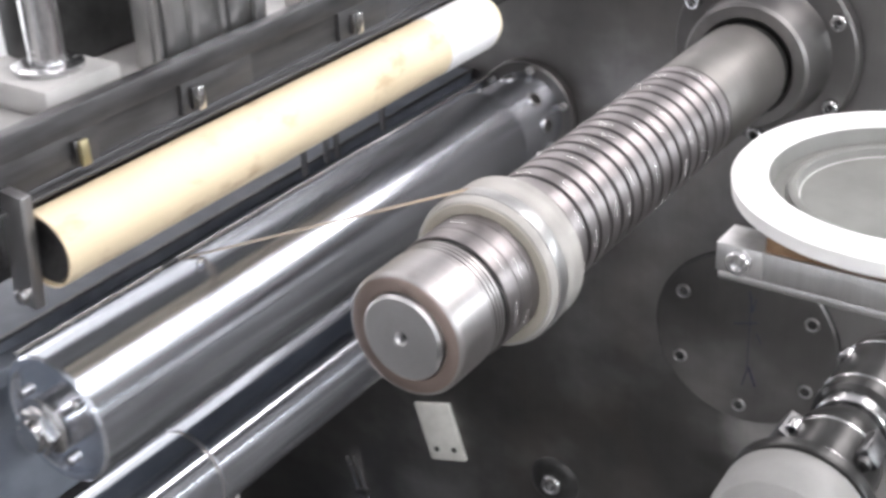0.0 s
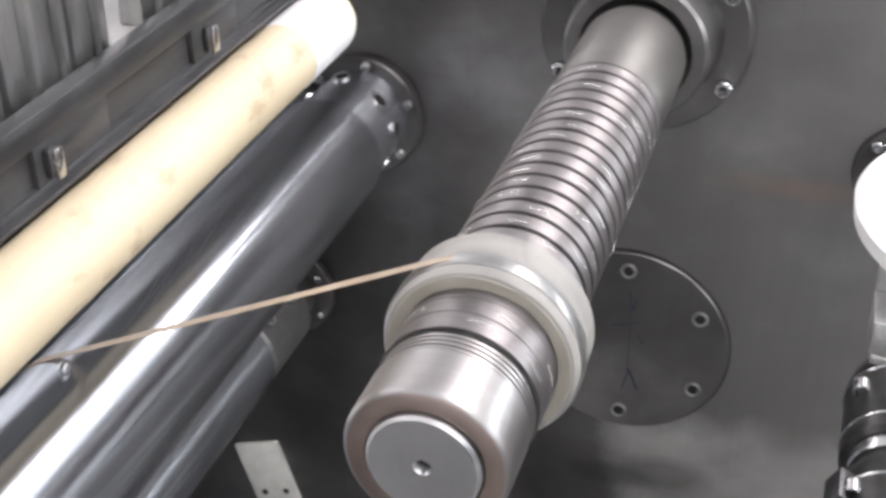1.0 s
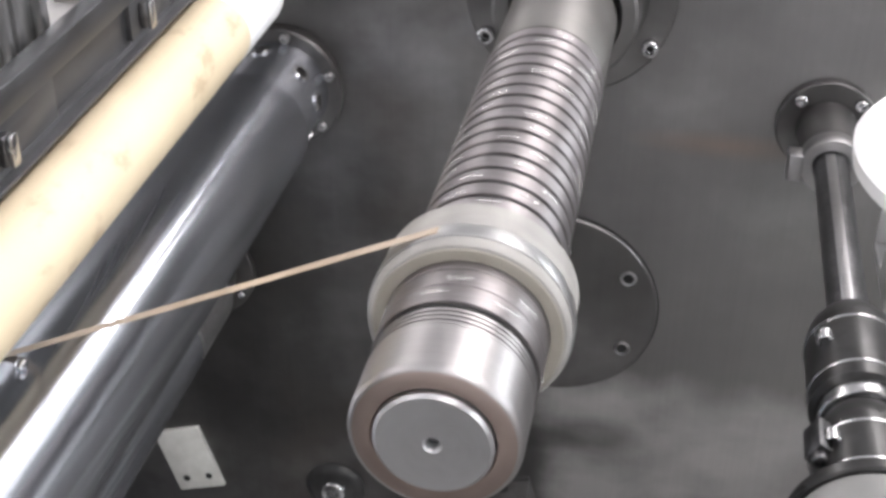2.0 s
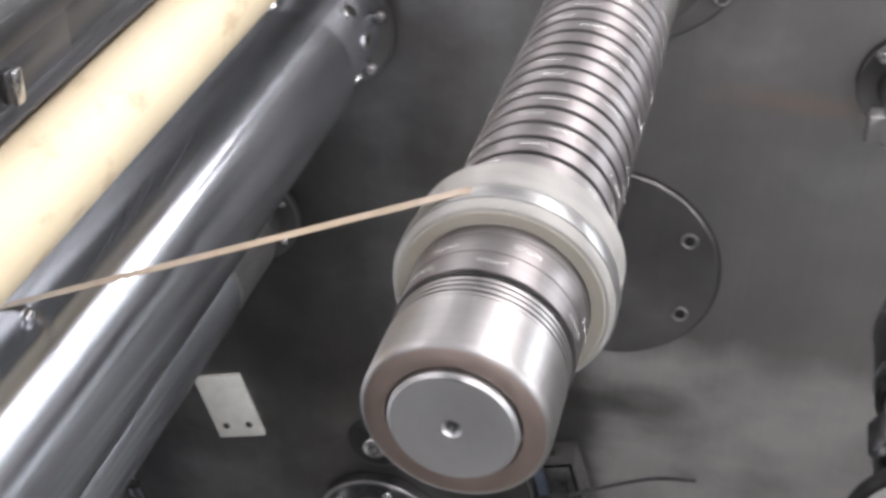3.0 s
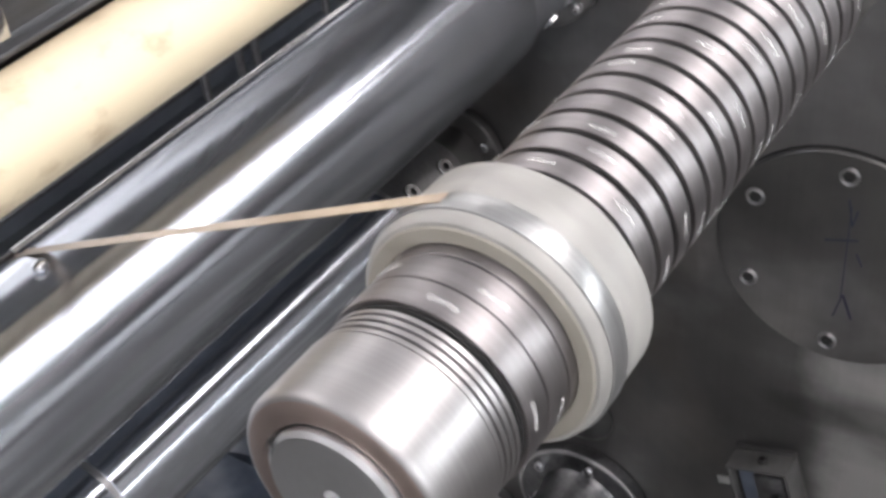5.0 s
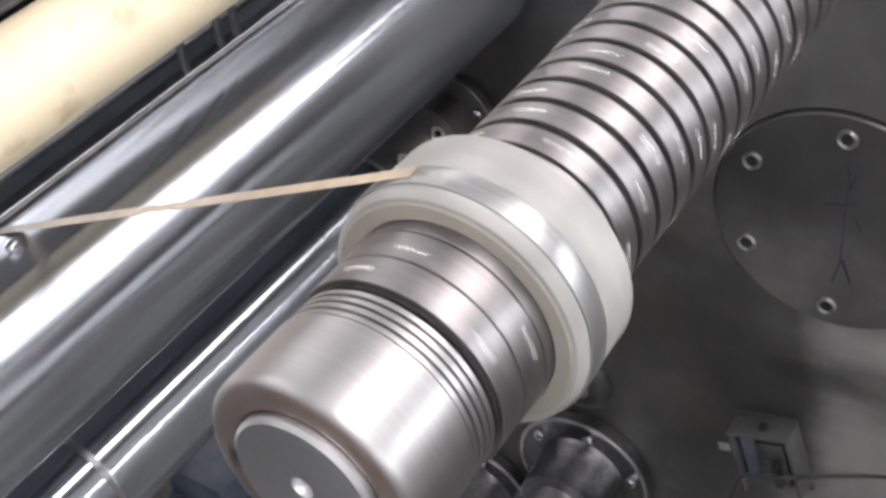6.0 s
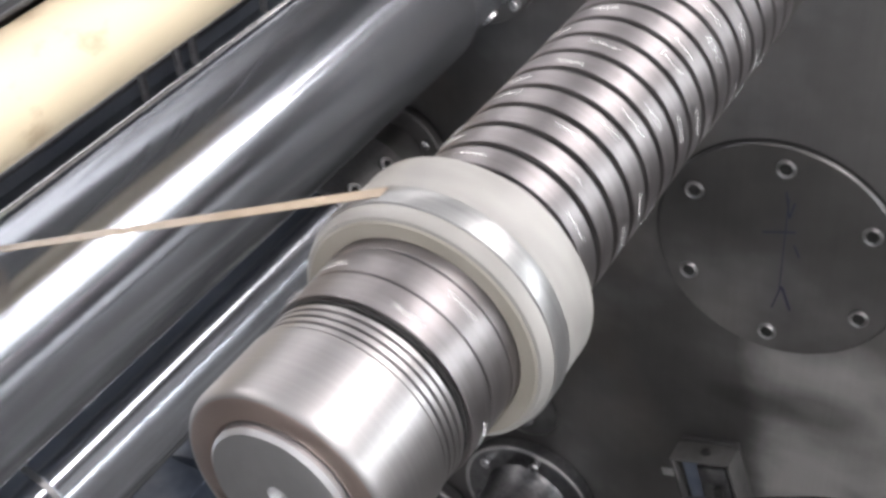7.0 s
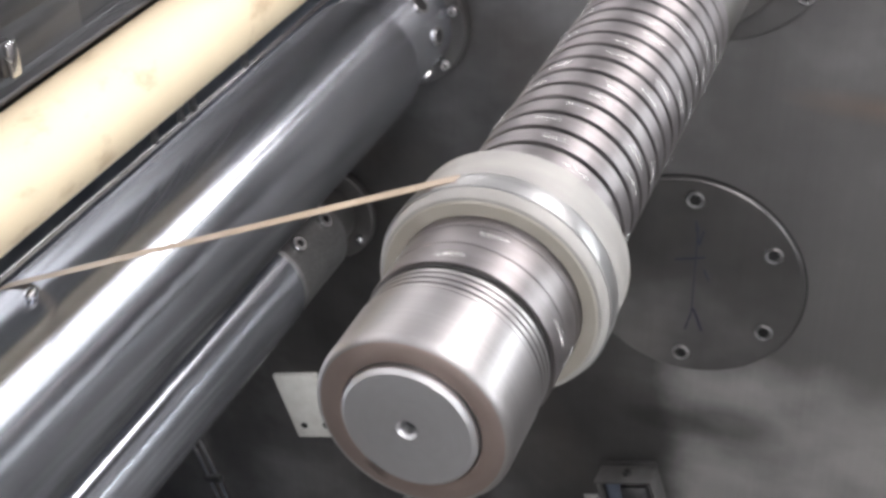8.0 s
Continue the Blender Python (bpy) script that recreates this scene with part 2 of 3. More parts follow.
def lathe(profile, segs=72, closed=False):
    """Turns (radius, y) pairs round the y axis; ends at radius 0 close themselves."""
    bm = bmesh.new()
    rings = []
    for r, y in profile:
        if r < 1e-6:
            rings.append([bm.verts.new((0, y, 0))])
        else:
            rings.append([bm.verts.new((r * math.cos(2 * math.pi * k / segs), y, r * math.sin(2 * math.pi * k / segs))) for k in range(segs)])
    pairs = list(zip(rings, rings[1:]))
    if closed:
        pairs.append((rings[-1], rings[0]))
    for a, b in pairs:
        for k in range(segs):
            q = [a[k % len(a)], a[(k + 1) % len(a)], b[(k + 1) % len(b)], b[k % len(b)]]
            u = []
            for v in q:
                if v not in u:
                    u.append(v)
            if len(u) > 2:
                bm.faces.new(u)
    return bm


def rod(r, y0, y1, c=0.001, segs=48):
    """A bar along y with chamfered ends."""
    return lathe([(0, y0), (r - c, y0), (r, y0 + c), (r, y1 - c), (r - c, y1), (0, y1)], segs)


def pipe(r0, r1, y0, y1, c=0.0008, segs=72):
    """A hollow bar along y, from radius r0 inside to r1 outside."""
    return lathe([(r0, y0), (r1 - c, y0), (r1, y0 + c), (r1, y1 - c), (r1 - c, y1), (r0, y1)], segs, True)


def box(x0, x1, y0, y1, z0, z1, c=0.001):
    bm = bmesh.new()
    bmesh.ops.create_cube(bm, size=1)
    for v in bm.verts:
        v.co = Vector(((x0 + x1) / 2 + v.co.x * (x1 - x0), (y0 + y1) / 2 + v.co.y * (y1 - y0), (z0 + z1) / 2 + v.co.z * (z1 - z0)))
    if c:
        bmesh.ops.bevel(bm, geom=bm.edges[:], offset=c, segments=2, profile=0.5, affect="EDGES")
    return bm


def joined(*bms):
    out = bmesh.new()
    tmp = bpy.data.meshes.new("tmp")
    for b in bms:
        b.to_mesh(tmp)
        out.from_mesh(tmp)
        b.free()
    bpy.data.meshes.remove(tmp)
    return out


def cable(points, r, segs=10):
    """A round cord through points, smoothed."""
    pts = [Vector(p) for p in points]
    fine = []
    for i in range(len(pts) - 1):
        p0, p1, p2, p3 = pts[max(i - 1, 0)], pts[i], pts[i + 1], pts[min(i + 2, len(pts) - 1)]
        for k in range(8):
            t = k / 8
            fine.append(0.5 * ((2 * p1) + (p2 - p0) * t + (2 * p0 - 5 * p1 + 4 * p2 - p3) * t * t + (3 * p1 - p0 - 3 * p2 + p3) * t ** 3))
    fine.append(pts[-1])
    bm = bmesh.new()
    rings = []
    for i, p in enumerate(fine):
        d = (fine[min(i + 1, len(fine) - 1)] - fine[max(i - 1, 0)]).normalized()
        u = d.orthogonal().normalized() if not rings else (u - d * u.dot(d)).normalized()
        w = d.cross(u)
        rings.append([bm.verts.new(p + r * (math.cos(2 * math.pi * k / segs) * u + math.sin(2 * math.pi * k / segs) * w)) for k in range(segs)])
    for a, b in zip(rings, rings[1:]):
        for k in range(segs):
            bm.faces.new((a[k], a[(k + 1) % segs], b[(k + 1) % segs], b[k]))
    bm.faces.new(rings[0])
    bm.faces.new(rings[-1])
    return bm


def socket_head(r, h, depth=0.6):
    """A cap screw that points to -y: round head with a hexagonal socket."""
    bm = lathe([(0, 0), (r, 0), (r, -h + 0.0008), (r - 0.0008, -h), (r * 0.55, -h), (r * 0.5, -h * (1 - depth)), (0, -h * (1 - depth))], 24)
    return bm


# ---- the room ----
def room():
    x0, x1, y0, y1, z0, z1 = -3.2, 3.4, -4.6, 6.4, FLOOR, 2.3
    t = 0.15
    tagged(part("floor", box(x0 - t, x1 + t, y0 - t, y1 + t, z0 - t, z0, 0), M_FLOOR), "worn grey concrete workshop floor", "floor", kind="structure")
    tagged(part("ceiling", box(x0 - t, x1 + t, y0 - t, y1 + t, z1, z1 + t, 0), M_WALL), "pale painted workshop ceiling", "ceiling", kind="structure")
    tagged(part("wall_south", box(x0, x1, y0 - t, y0, z0, z1, 0), M_WALL), "pale grey painted workshop wall", "wall", kind="structure")
    tagged(part("wall_north", box(x0, x1, y1, y1 + t, z0, z1, 0), M_WALL), "pale grey painted workshop wall", "wall", kind="structure")
    e = [box(x1, x1 + t, y0, y1, z0, 0.80, 0), box(x1, x1 + t, y0, y1, 1.15, z1, 0), box(x1, x1 + t, y0, -4.2, 0.80, 1.15, 0), box(x1, x1 + t, 5.6, y1, 0.80, 1.15, 0)]
    tagged(part("wall_east", joined(*e), M_DADO), "pale grey workshop wall with a high window band", "wall", kind="structure")
    band = thing("window_2", "low frosted window band in the workshop wall", "window", kind="structure")
    part("frame", joined(box(x1 + 0.04, x1 + 0.1, -4.2, 5.6, 0.80, 0.84, 0.004), box(x1 + 0.04, x1 + 0.1, -4.2, 5.6, 1.11, 1.15, 0.004)), M_ALU, band)
    for a, b in ((-4.2, -1.75), (-1.75, 0.7), (0.7, 3.15), (3.15, 5.6)):
        part("pane", box(x1 + 0.07, x1 + 0.09, a, b, 0.84, 1.11, 0), M_BAND, band, "bright frosted pane")
    w = [box(x0 - t, x0, y0, -3.6, z0, z1, 0), box(x0 - t, x0, 1.0, y1, z0, z1, 0), box(x0 - t, x0, -3.6, 1.0, 1.0, z1, 0)]
    tagged(part("wall_west", joined(*w), M_WALL), "pale grey workshop wall with a wide door opening", "wall", kind="structure")
    win = thing("window_1", "wide translucent daylight door in the workshop wall", "window", kind="structure")
    part("frame", joined(box(x0 - 0.1, x0 - 0.04, -3.6, 1.0, z0, z0 + 0.06, 0.004), box(x0 - 0.1, x0 - 0.04, -3.6, 1.0, 0.94, 1.0, 0.004),
                         box(x0 - 0.1, x0 - 0.04, -1.33, -1.27, z0 + 0.06, 0.94, 0.004)), M_ALU, win)
    for a, b in ((-3.6, -1.33), (-1.27, 1.0)):
        part("pane", box(x0 - 0.09, x0 - 0.07, a, b, z0 + 0.06, 0.94, 0), M_SKYLIGHT, win, "bright translucent pane")


def ceiling_lights():
    lamp = thing("ceiling_light", "long white ceiling light with a frosted diffuser", "ceiling light", pose(0.78, 0.9, 1.80), "ceiling lights")
    hangers = [box(-0.02, 0.02, y - 0.02, y + 0.02, 0.07, 0.5, 0.002) for y in (-3.2, 0.0, 3.2)]
    part("frame", joined(box(-0.03, 0.03, -4.5, 4.5, 0.02, 0.07, 0.004), *hangers), M_ENAMEL, lamp)
    part("diffuser", box(-0.105, 0.105, -4.46, 4.46, 0.0, 0.02, 0.003), M_TUBE_LIGHT, lamp, "glowing frosted diffuser")
    copy_thing(lamp, pose(-2.3, 0.9, 1.80))
    slim = thing("ceiling_light", "slim white ceiling light with a frosted diffuser", "ceiling light", pose(1.33, 0.9, 1.80), "ceiling lights")
    part("frame", joined(box(-0.02, 0.02, -4.5, 4.5, 0.02, 0.07, 0.004), *[box(-0.02, 0.02, y - 0.02, y + 0.02, 0.07, 0.5, 0.002) for y in (-3.2, 0.0, 3.2)]), M_ENAMEL, slim)
    part("diffuser", box(-0.06, 0.06, -4.46, 4.46, 0.0, 0.02, 0.003), M_TUBE_LIGHT, slim, "glowing frosted diffuser")
    dim = thing("ceiling_panel", "broad dim ceiling light panel under the ceiling", "ceiling light", pose(1.86, 0.9, 2.2), "ceiling panels")
    part("frame", box(-0.66, 0.66, -4.5, 4.5, 0.02, 0.096, 0.004), M_ENAMEL, dim)
    part("diffuser", box(-0.64, 0.64, -4.46, 4.46, 0.0, 0.02, 0.003), M_DIM_LIGHT, dim, "softly glowing diffuser")


# ---- the machine's side plate ----
def side_plate():
    p = thing("side_plate", "tall ground-steel machine side plate with oil smears", "machine frame", kind="structure")
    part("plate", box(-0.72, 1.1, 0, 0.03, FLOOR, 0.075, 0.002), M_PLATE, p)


def cover_disc():
    c = thing("cover_disc", "round oily steel cover plate with six socket screws", "cover plate", pose(0, -0.0005, -0.2945))
    part("disc", lathe([(0, -0.004), (0.0905, -0.004), (0.092, -0.0025), (0.092, 0.0005), (0, 0.0005)], 96), M_PLATE, c)
    part("joint", pipe(0.0922, 0.0933, -0.0008, 0.0004, 0.0002, 96), M_GAP, c, "dark joint round the cover")
    for k in range(6):
        a = radians(30 + 60 * k)
        at = pose(0.0743 * math.cos(a), -0.004, 0.0743 * math.sin(a))
        s = part("screw", joined(lathe([(0.0, -0.0006), (0.0052, -0.0006), (0.0056, -0.0022), (0.0064, -0.0026), (0.0074, -0.0004), (0.0074, 0.0002)], 24)), M_SHAFT, c, "", at)
        part("socket", lathe([(0, -0.0012), (0.0049, -0.0012), (0.0049, -0.0004)], 6), M_GAP, s, "dark socket")
    # ink strokes of a hand-drawn arrow
    def stroke(a, b, w=0.0008):
        (x0, z0), (x1, z1) = a, b
        L = math.hypot(x1 - x0, z1 - z0)
        bm = box(-L / 2, L / 2, -0.0046, -0.0042, -w / 2, w / 2, 0)
        bmesh.ops.rotate(bm, verts=bm.verts, matrix=Matrix.Rotation(-math.atan2(z1 - z0, x1 - x0), 3, "Y"))
        bmesh.ops.translate(bm, verts=bm.verts, vec=((x0 + x1) / 2, 0, (z0 + z1) / 2))
        return bm
    part("ink_mark", joined(stroke((0.002, 0.056), (0.0065, 0.034), 0.0011), stroke((0.0065, 0.034), (0.009, 0.048), 0.0011), stroke((0.0045, 0.050), (0.0055, -0.030)),
                            stroke((-0.0115, 0.0165), (0.012, 0.0235), 0.0011), stroke((0.0065, -0.028), (0.0015, -0.050), 0.0011), stroke((0.007, -0.028), (0.015, -0.048), 0.0018),
                            stroke((0.012, 0.012), (0.017, 0.002), 0.0011)), M_INK, c, "hand-drawn dark blue arrow")


def tab():
    """The small pale tab with two screw holes."""
    t = thing("metal_tab", "small pale metal tab with two holes on the steel plate", "tab", pose(-0.3631, -0.003, -0.5365, 0, -17.0, 0))
    part("tab_plate", box(-0.0255, 0.0255, -0.002, 0.003, -0.0385, 0.0385, 0.0008), M_LABEL, t)
    for x in (-0.0125, 0.0135):
        part("screw_hole", lathe([(0, -0.0026), (0.0034, -0.0026), (0.0038, -0.0018), (0.0038, -0.001), (0, -0.001)], 20), M_GAP, t, "", pose(x, 0, -0.0235))


def stop_button():
    k = thing("round_knob", "black round knob with a steel screw on the plate", "knob", pose(-0.209, 0, -0.549))
    part("knob_body", lathe([(0, -0.008), (0.021, -0.008), (0.0275, -0.006), (0.031, -0.002), (0.031, 0), (0, 0)], 48), M_BLACK, k)
    s = part("screw", lathe([(0, -0.013), (0.0085, -0.013), (0.0115, -0.0125), (0.0125, -0.011), (0.0125, -0.0075)], 32), M_STEEL, k, "bright steel screw")
    part("socket", pipe(0.0035, 0.006, -0.0136, -0.0126, 0.0002, 20), M_OILY, s)


# ---- the winding shaft ----
RING_R = 0.0397
RINGS = [(-0.4975 + 0.01355 * k, -0.4975 + 0.01355 * (k + 1)) for k in range(6)] + [(-0.4162 + 0.01495 * k, -0.4162 + 0.01495 * (k + 1)) for k in range(16)]


def winding_shaft():
    s = thing("winding_shaft", "turning steel winding shaft of narrow friction rings", "winding shaft")
    part("core", rod(0.0376, -0.4985, -0.062, 0.0005, 96), M_GAP, s, "dark core between the rings")
    part("cap", lathe([(0.0, -0.540), (0.0358, -0.540), (0.0358, -0.5450), (0.0363, -0.5455), (0.0370, -0.5453), (0.0380, -0.5444), (0.0387, -0.5430), (0.0389, -0.5412), (0.0389, -0.5137), (0.0383, -0.513), (0.03, -0.513)], 128),
         M_CAP, s, "satin nickel end cap")
    part("end_ring", lathe([(0.0274, -0.540), (0.0274, -0.5452), (0.0279, -0.5458), (0.0355, -0.5458), (0.0362, -0.5454), (0.0362, -0.540)], 128), M_BROWN, s, "brown-tinted end ring")
    d = part("end_disc", lathe([(0.0028, -0.5440), (0.0036, -0.5483), (0.0042, -0.5490), (0.0250, -0.5490), (0.0266, -0.5476), (0.0266, -0.540)], 128), M_DISC, s, "grey faced centre disc")
    part("centre_hole", lathe([(0, -0.5420), (0.0028, -0.5430), (0.00364, -0.5482)], 32), M_OILY, d, "dark centre hole")
    part("key_slot", box(0.0245, 0.0282, -0.5494, -0.5450, -0.002, 0.002, 0.0003), M_GAP, d, "small dark slot")
    for k in range(4):
        y = -0.5117 + 0.0033 * k
        part("thread", lathe([(0.0360, y - 0.0013), (0.0384, y - 0.0010), (0.0384, y + 0.0010), (0.0360, y + 0.0013)], 96), M_CAP, s)
    part("thread_root", rod(0.0372, -0.5127, -0.5004, 0.0002, 96), M_OILY, s, "dark thread root")
    ring_me = {}
    rng = random.Random(4)
    for i, (a, b) in enumerate(RINGS):
        near = i < 6
        gap = 0.0007 if near else 0.0038
        if i in (3, 4, 5):
            gap = 0.0003
        w = round(b - a - gap, 5)
        if (w, near) not in ring_me:
            ring_me[(w, near)] = mesh_of("ring", pipe(0.0340, RING_R, -w / 2, w / 2, 0.0003, 96), M_RING)
        r = new("ring", ring_me[(w, near)])
        r.parent = s
        turn = rng.uniform(0, 360)
        r.matrix_basis = pose(0, (a + b) / 2, 0, 0, turn, 0)
        if 2 <= i <= 4:
            continue
        for k in range(5):
            ang = 72 * k + rng.uniform(-20, 20)
            if "ball" not in ring_me:
                bm = bmesh.new()
                bmesh.ops.create_icosphere(bm, subdivisions=2, radius=0.0016)
                ring_me["ball"] = mesh_of("ball", bm, M_BALL)
            ball = new("ball", ring_me["ball"])
            ball.parent = r
            ball.matrix_basis = pose(0, 0, 0, 0, ang, 0) @ pose(RING_R - 0.0004, rng.uniform(-0.002, 0.002), 0)
    y = RINGS[-1][1]
    part("sleeve", lathe([(0.037, y + 0.001), (0.0390, y + 0.0012), (0.0394, y + 0.002), (0.0394, -0.068), (0.0388, -0.067), (0.03, -0.067)], 96), M_SLEEVE, s, "plain dull grey sleeve")
    part("neck", rod(0.0352, -0.5125, -0.4985, 0.0003, 72), M_GAP, s, "dark neck behind the cap")
    part("end_groove", rod(0.037, -0.067, -0.056, 0.0003, 72), M_GAP, s, "dark groove")
    return s


def core_spool():
    """White core with a narrow band of film on it; it turns with the shaft."""
    c = thing("tape_core", "white plastic core with narrow film wound on it", "tape roll")
    a, b = -0.4650, -0.4308
    part("core_body", lathe([(0.0399, a + 0.0008), (0.0464, a + 0.0008), (0.0478, a + 0.0012), (0.0490, a + 0.0028), (0.0497, a + 0.0055), (0.0499, a + 0.0072), (0.0500, -0.4488), (0.0497, b + 0.003), (0.0486, b), (0.0399, b)], 128, True), M_WHITE, c)
    part("core_face", lathe([(0.0399, a + 0.0007), (0.0402, a), (0.0458, a), (0.0465, a + 0.0007)], 128), M_FACE, c, "beige cut side of the core")
    part("wound_band", lathe([(0.0496, -0.4588), (0.0504, -0.4585), (0.0507, -0.4578), (0.0507, -0.4490), (0.0504, -0.4483), (0.0496, -0.4480)], 128), M_WOUND, c, "glossy grey wound film")
    return c


def shaft_bearing():
    h = thing("shaft_bearing", "polished steel bearing housing bolted to the plate", "bearing housing")
    part("flange", lathe([(0.03, -0.0005), (0.080, -0.0005), (0.0815, -0.002), (0.0815, -0.0140), (0.0795, -0.016), (0.03, -0.016)], 96), M_PLATE, h)
    part("hub", lathe([(0.0385, -0.016), (0.0385, -0.054), (0.0425, -0.058), (0.052, -0.058), (0.0545, -0.0555), (0.0565, -0.022), (0.060, -0.0165)], 96), M_PLATE, h, "grey stepped hub")
    for a in (30, 90, 150, 210, 270, 330):
        q = radians(a)
        bolt = part("bolt", socket_head(0.0068, 0.008), M_STEEL, h, "", pose(0.0735 * math.cos(q), -0.016, 0.0735 * math.sin(q)))
        part("socket", lathe([(0, -0.0034), (0.0032, -0.0034), (0.0032, -0.003)], 6), M_GAP, bolt, "dark socket")


# ---- rollers ----
def chrome_roller():
    r = thing("chrome_roller", "large polished chrome guide roller along the machine", "roller", pose(ROLLER[0], 0, ROLLER[1]))
    part("roller_body", lathe([(0.0, -0.607), (0.040, -0.607), (0.0405, -0.6105), (0.0415, -0.6115), (0.0450, -0.6115), (0.0470, -0.6095), (0.0470, -0.088), (0.0460, -0.0865), (0.02, -0.0865)], 144), M_CHROME, r)
    part("collar", lathe([(0.03, -0.0845), (0.0405, -0.0845), (0.0415, -0.0835), (0.0415, -0.0200), (0.0425, -0.0130), (0.03, -0.0125)], 96), M_CHROME, r, "polished collar")
    part("end_flange", lathe([(0.02, -0.0005), (0.0525, -0.0005), (0.0535, -0.0015), (0.0535, -0.0105), (0.0520, -0.012), (0.02, -0.012)], 96), M_PLATE, r, "steel end flange")
    for a in (20, 80, 140, 200, 260, 320):
        q = radians(a)
        part("bolt", socket_head(0.0040, 0.005), M_SHAFT, r, "", pose(0.0472 * math.cos(q), -0.012, 0.0472 * math.sin(q)))
    for a, y in ((100, -0.030), (46, -0.042), (8, -0.040), (-40, -0.042), (146, -0.040)):
        q = radians(a)
        at = pose(0.0413 * math.cos(q), y, 0.0413 * math.sin(q)) @ Matrix.Rotation(math.pi / 2 - q, 4, "Y") @ pose(0, 0, 0, -90)
        screw = part("set_screw", pipe(0.0052, 0.0078, -0.0022, 0.003, 0.0006, 24), M_STEEL, r, "", at)
        part("socket", lathe([(0, -0.0004), (0.0054, -0.0004), (0.0054, 0.002)], 24), M_GAP, screw, "dark socket")
    e = part("end_boss", lathe([(0, -0.634), (0.0105, -0.634), (0.0115, -0.633), (0.0115, -0.622), (0.019, -0.6205), (0.0205, -0.619), (0.0205, -0.607)], 64), M_STEEL, r, "bright end boss")
    part("nut", lathe([(0.006, -0.6205), (0.0165, -0.6205), (0.0165, -0.6285), (0.015, -0.6297), (0.006, -0.6297)], 6), M_STEEL, e, "hexagonal nut")
    for a in (40, 160, 280):
        q = radians(a)
        part("end_screw", socket_head(0.004, 0.005), M_STEEL, r, "", pose(0.031 * math.cos(q), -0.607, 0.031 * math.sin(q)))


def lower_rod():
    r = thing("idler_rod", "polished steel idler rod below the chrome roller", "roller", pose(ROD[0], 0, ROD[1]))
    R = ROD_R
    part("rod_body", lathe([(0, -0.430), (R - 0.0004, -0.430), (R, -0.4296), (R, -0.1262), (R - 0.0002, -0.126), (0.01, -0.126)], 96), M_CHROME, r)
    part("joint", rod(R - 0.0012, -0.4345, -0.4295, 0.0003, 96), M_SHAFT, r, "dull grey joint")
    part("end_sleeve", lathe([(0, -0.62), (R - 0.002, -0.62), (R, -0.618), (R, -0.4349), (R - 0.0004, -0.4345), (0, -0.4345)], 96), M_CHROME, r, "separate end sleeve")
    part("bracket", lathe([(0.01, -0.122), (R - 0.003, -0.122), (R - 0.001, -0.120), (R - 0.001, -0.045), (R - 0.004, -0.042), (0.01, -0.042)], 64), M_CAST, r, "clamped end bracket")
    part("flange", lathe([(0.01, -0.0005), (0.046, -0.0005), (0.047, -0.0015), (0.047, -0.0085), (0.046, -0.0095), (0.030, -0.0095), (0.030, -0.044)], 72), M_PLATE, r)
    for k in range(6):
        q = radians(30 + 60 * k)
        part("bolt", socket_head(0.0038, 0.005), M_STEEL, r, "", pose(0.0395 * math.cos(q), -0.0095, 0.0395 * math.sin(q)))
    part("end_gap", rod(R - 0.007, -0.1262, -0.1215, 0.0003, 64), M_GAP, r, "dark gap before the clamp")
    for y, q in ((-0.062, 46), (-0.104, 50), (-0.104, 96)):
        c = part("clamp_screw", pipe(0.0032, 0.0066, -0.0040, 0.003, 0.0006, 24), M_STEEL, r, "", Matrix.Rotation(radians(90 - q), 4, "Y") @ pose(0, y, R - 0.001, -90, 0, 0))
        part("socket", lathe([(0, -0.0006), (0.0034, -0.0006), (0.0034, 0.002)], 6), M_GAP, c, "dark socket")
    part("clamp_lug", box(-0.006, 0.006, -0.120, -0.098, R - 0.003, R + 0.008, 0.0015), M_CAST, r, "small upright lug", Matrix.Rotation(radians(-35), 4, "Y"))


def tape():
    """Film that runs off the back of the chrome roller, over to the core."""
    t = thing("film_tape", "narrow film tape running from the chrome roller, tube reflection tinted in", "tape")
    a = radians(114.2)
    rr, rw = 0.0473, 0.0508
    path = [(ROLLER[0] + rr * math.cos(radians(d)), TAPE_Y0, ROLLER[1] + rr * math.sin(radians(d))) for d in range(140, 113, -4)]
    p0 = Vector((ROLLER[0] + rr * math.cos(a), TAPE_Y0, ROLLER[1] + rr * math.sin(a)))
    p1 = Vector((rw * math.cos(a), TAPE_Y1, rw * math.sin(a)))
    path += [p0.lerp(p1, k / 12) for k in range(13)]
    path += [(rw * math.cos(radians(d)), TAPE_Y1, rw * math.sin(radians(d))) for d in range(111, 107, -2)]
    path = [Vector(p) for p in path]
    bm = bmesh.new()
    prev = None
    for i, p in enumerate(path):
        d = (path[min(i + 1, len(path) - 1)] - path[max(i - 1, 0)]).normalized()
        n = Vector((-d.z, 0, d.x)).normalized()
        w = TAPE_W / 2
        row = [bm.verts.new(p + Vector((0, sy * w, 0)) + n * h) for sy, h in ((-1, 0), (1, 0), (1, 0.00035), (-1, 0.00035))]
        if prev:
            for k in range(4):
                bm.faces.new((prev[k], prev[(k + 1) % 4], row[(k + 1) % 4], row[k]))
        prev = row
    part("film", bm, M_TAPE, t)


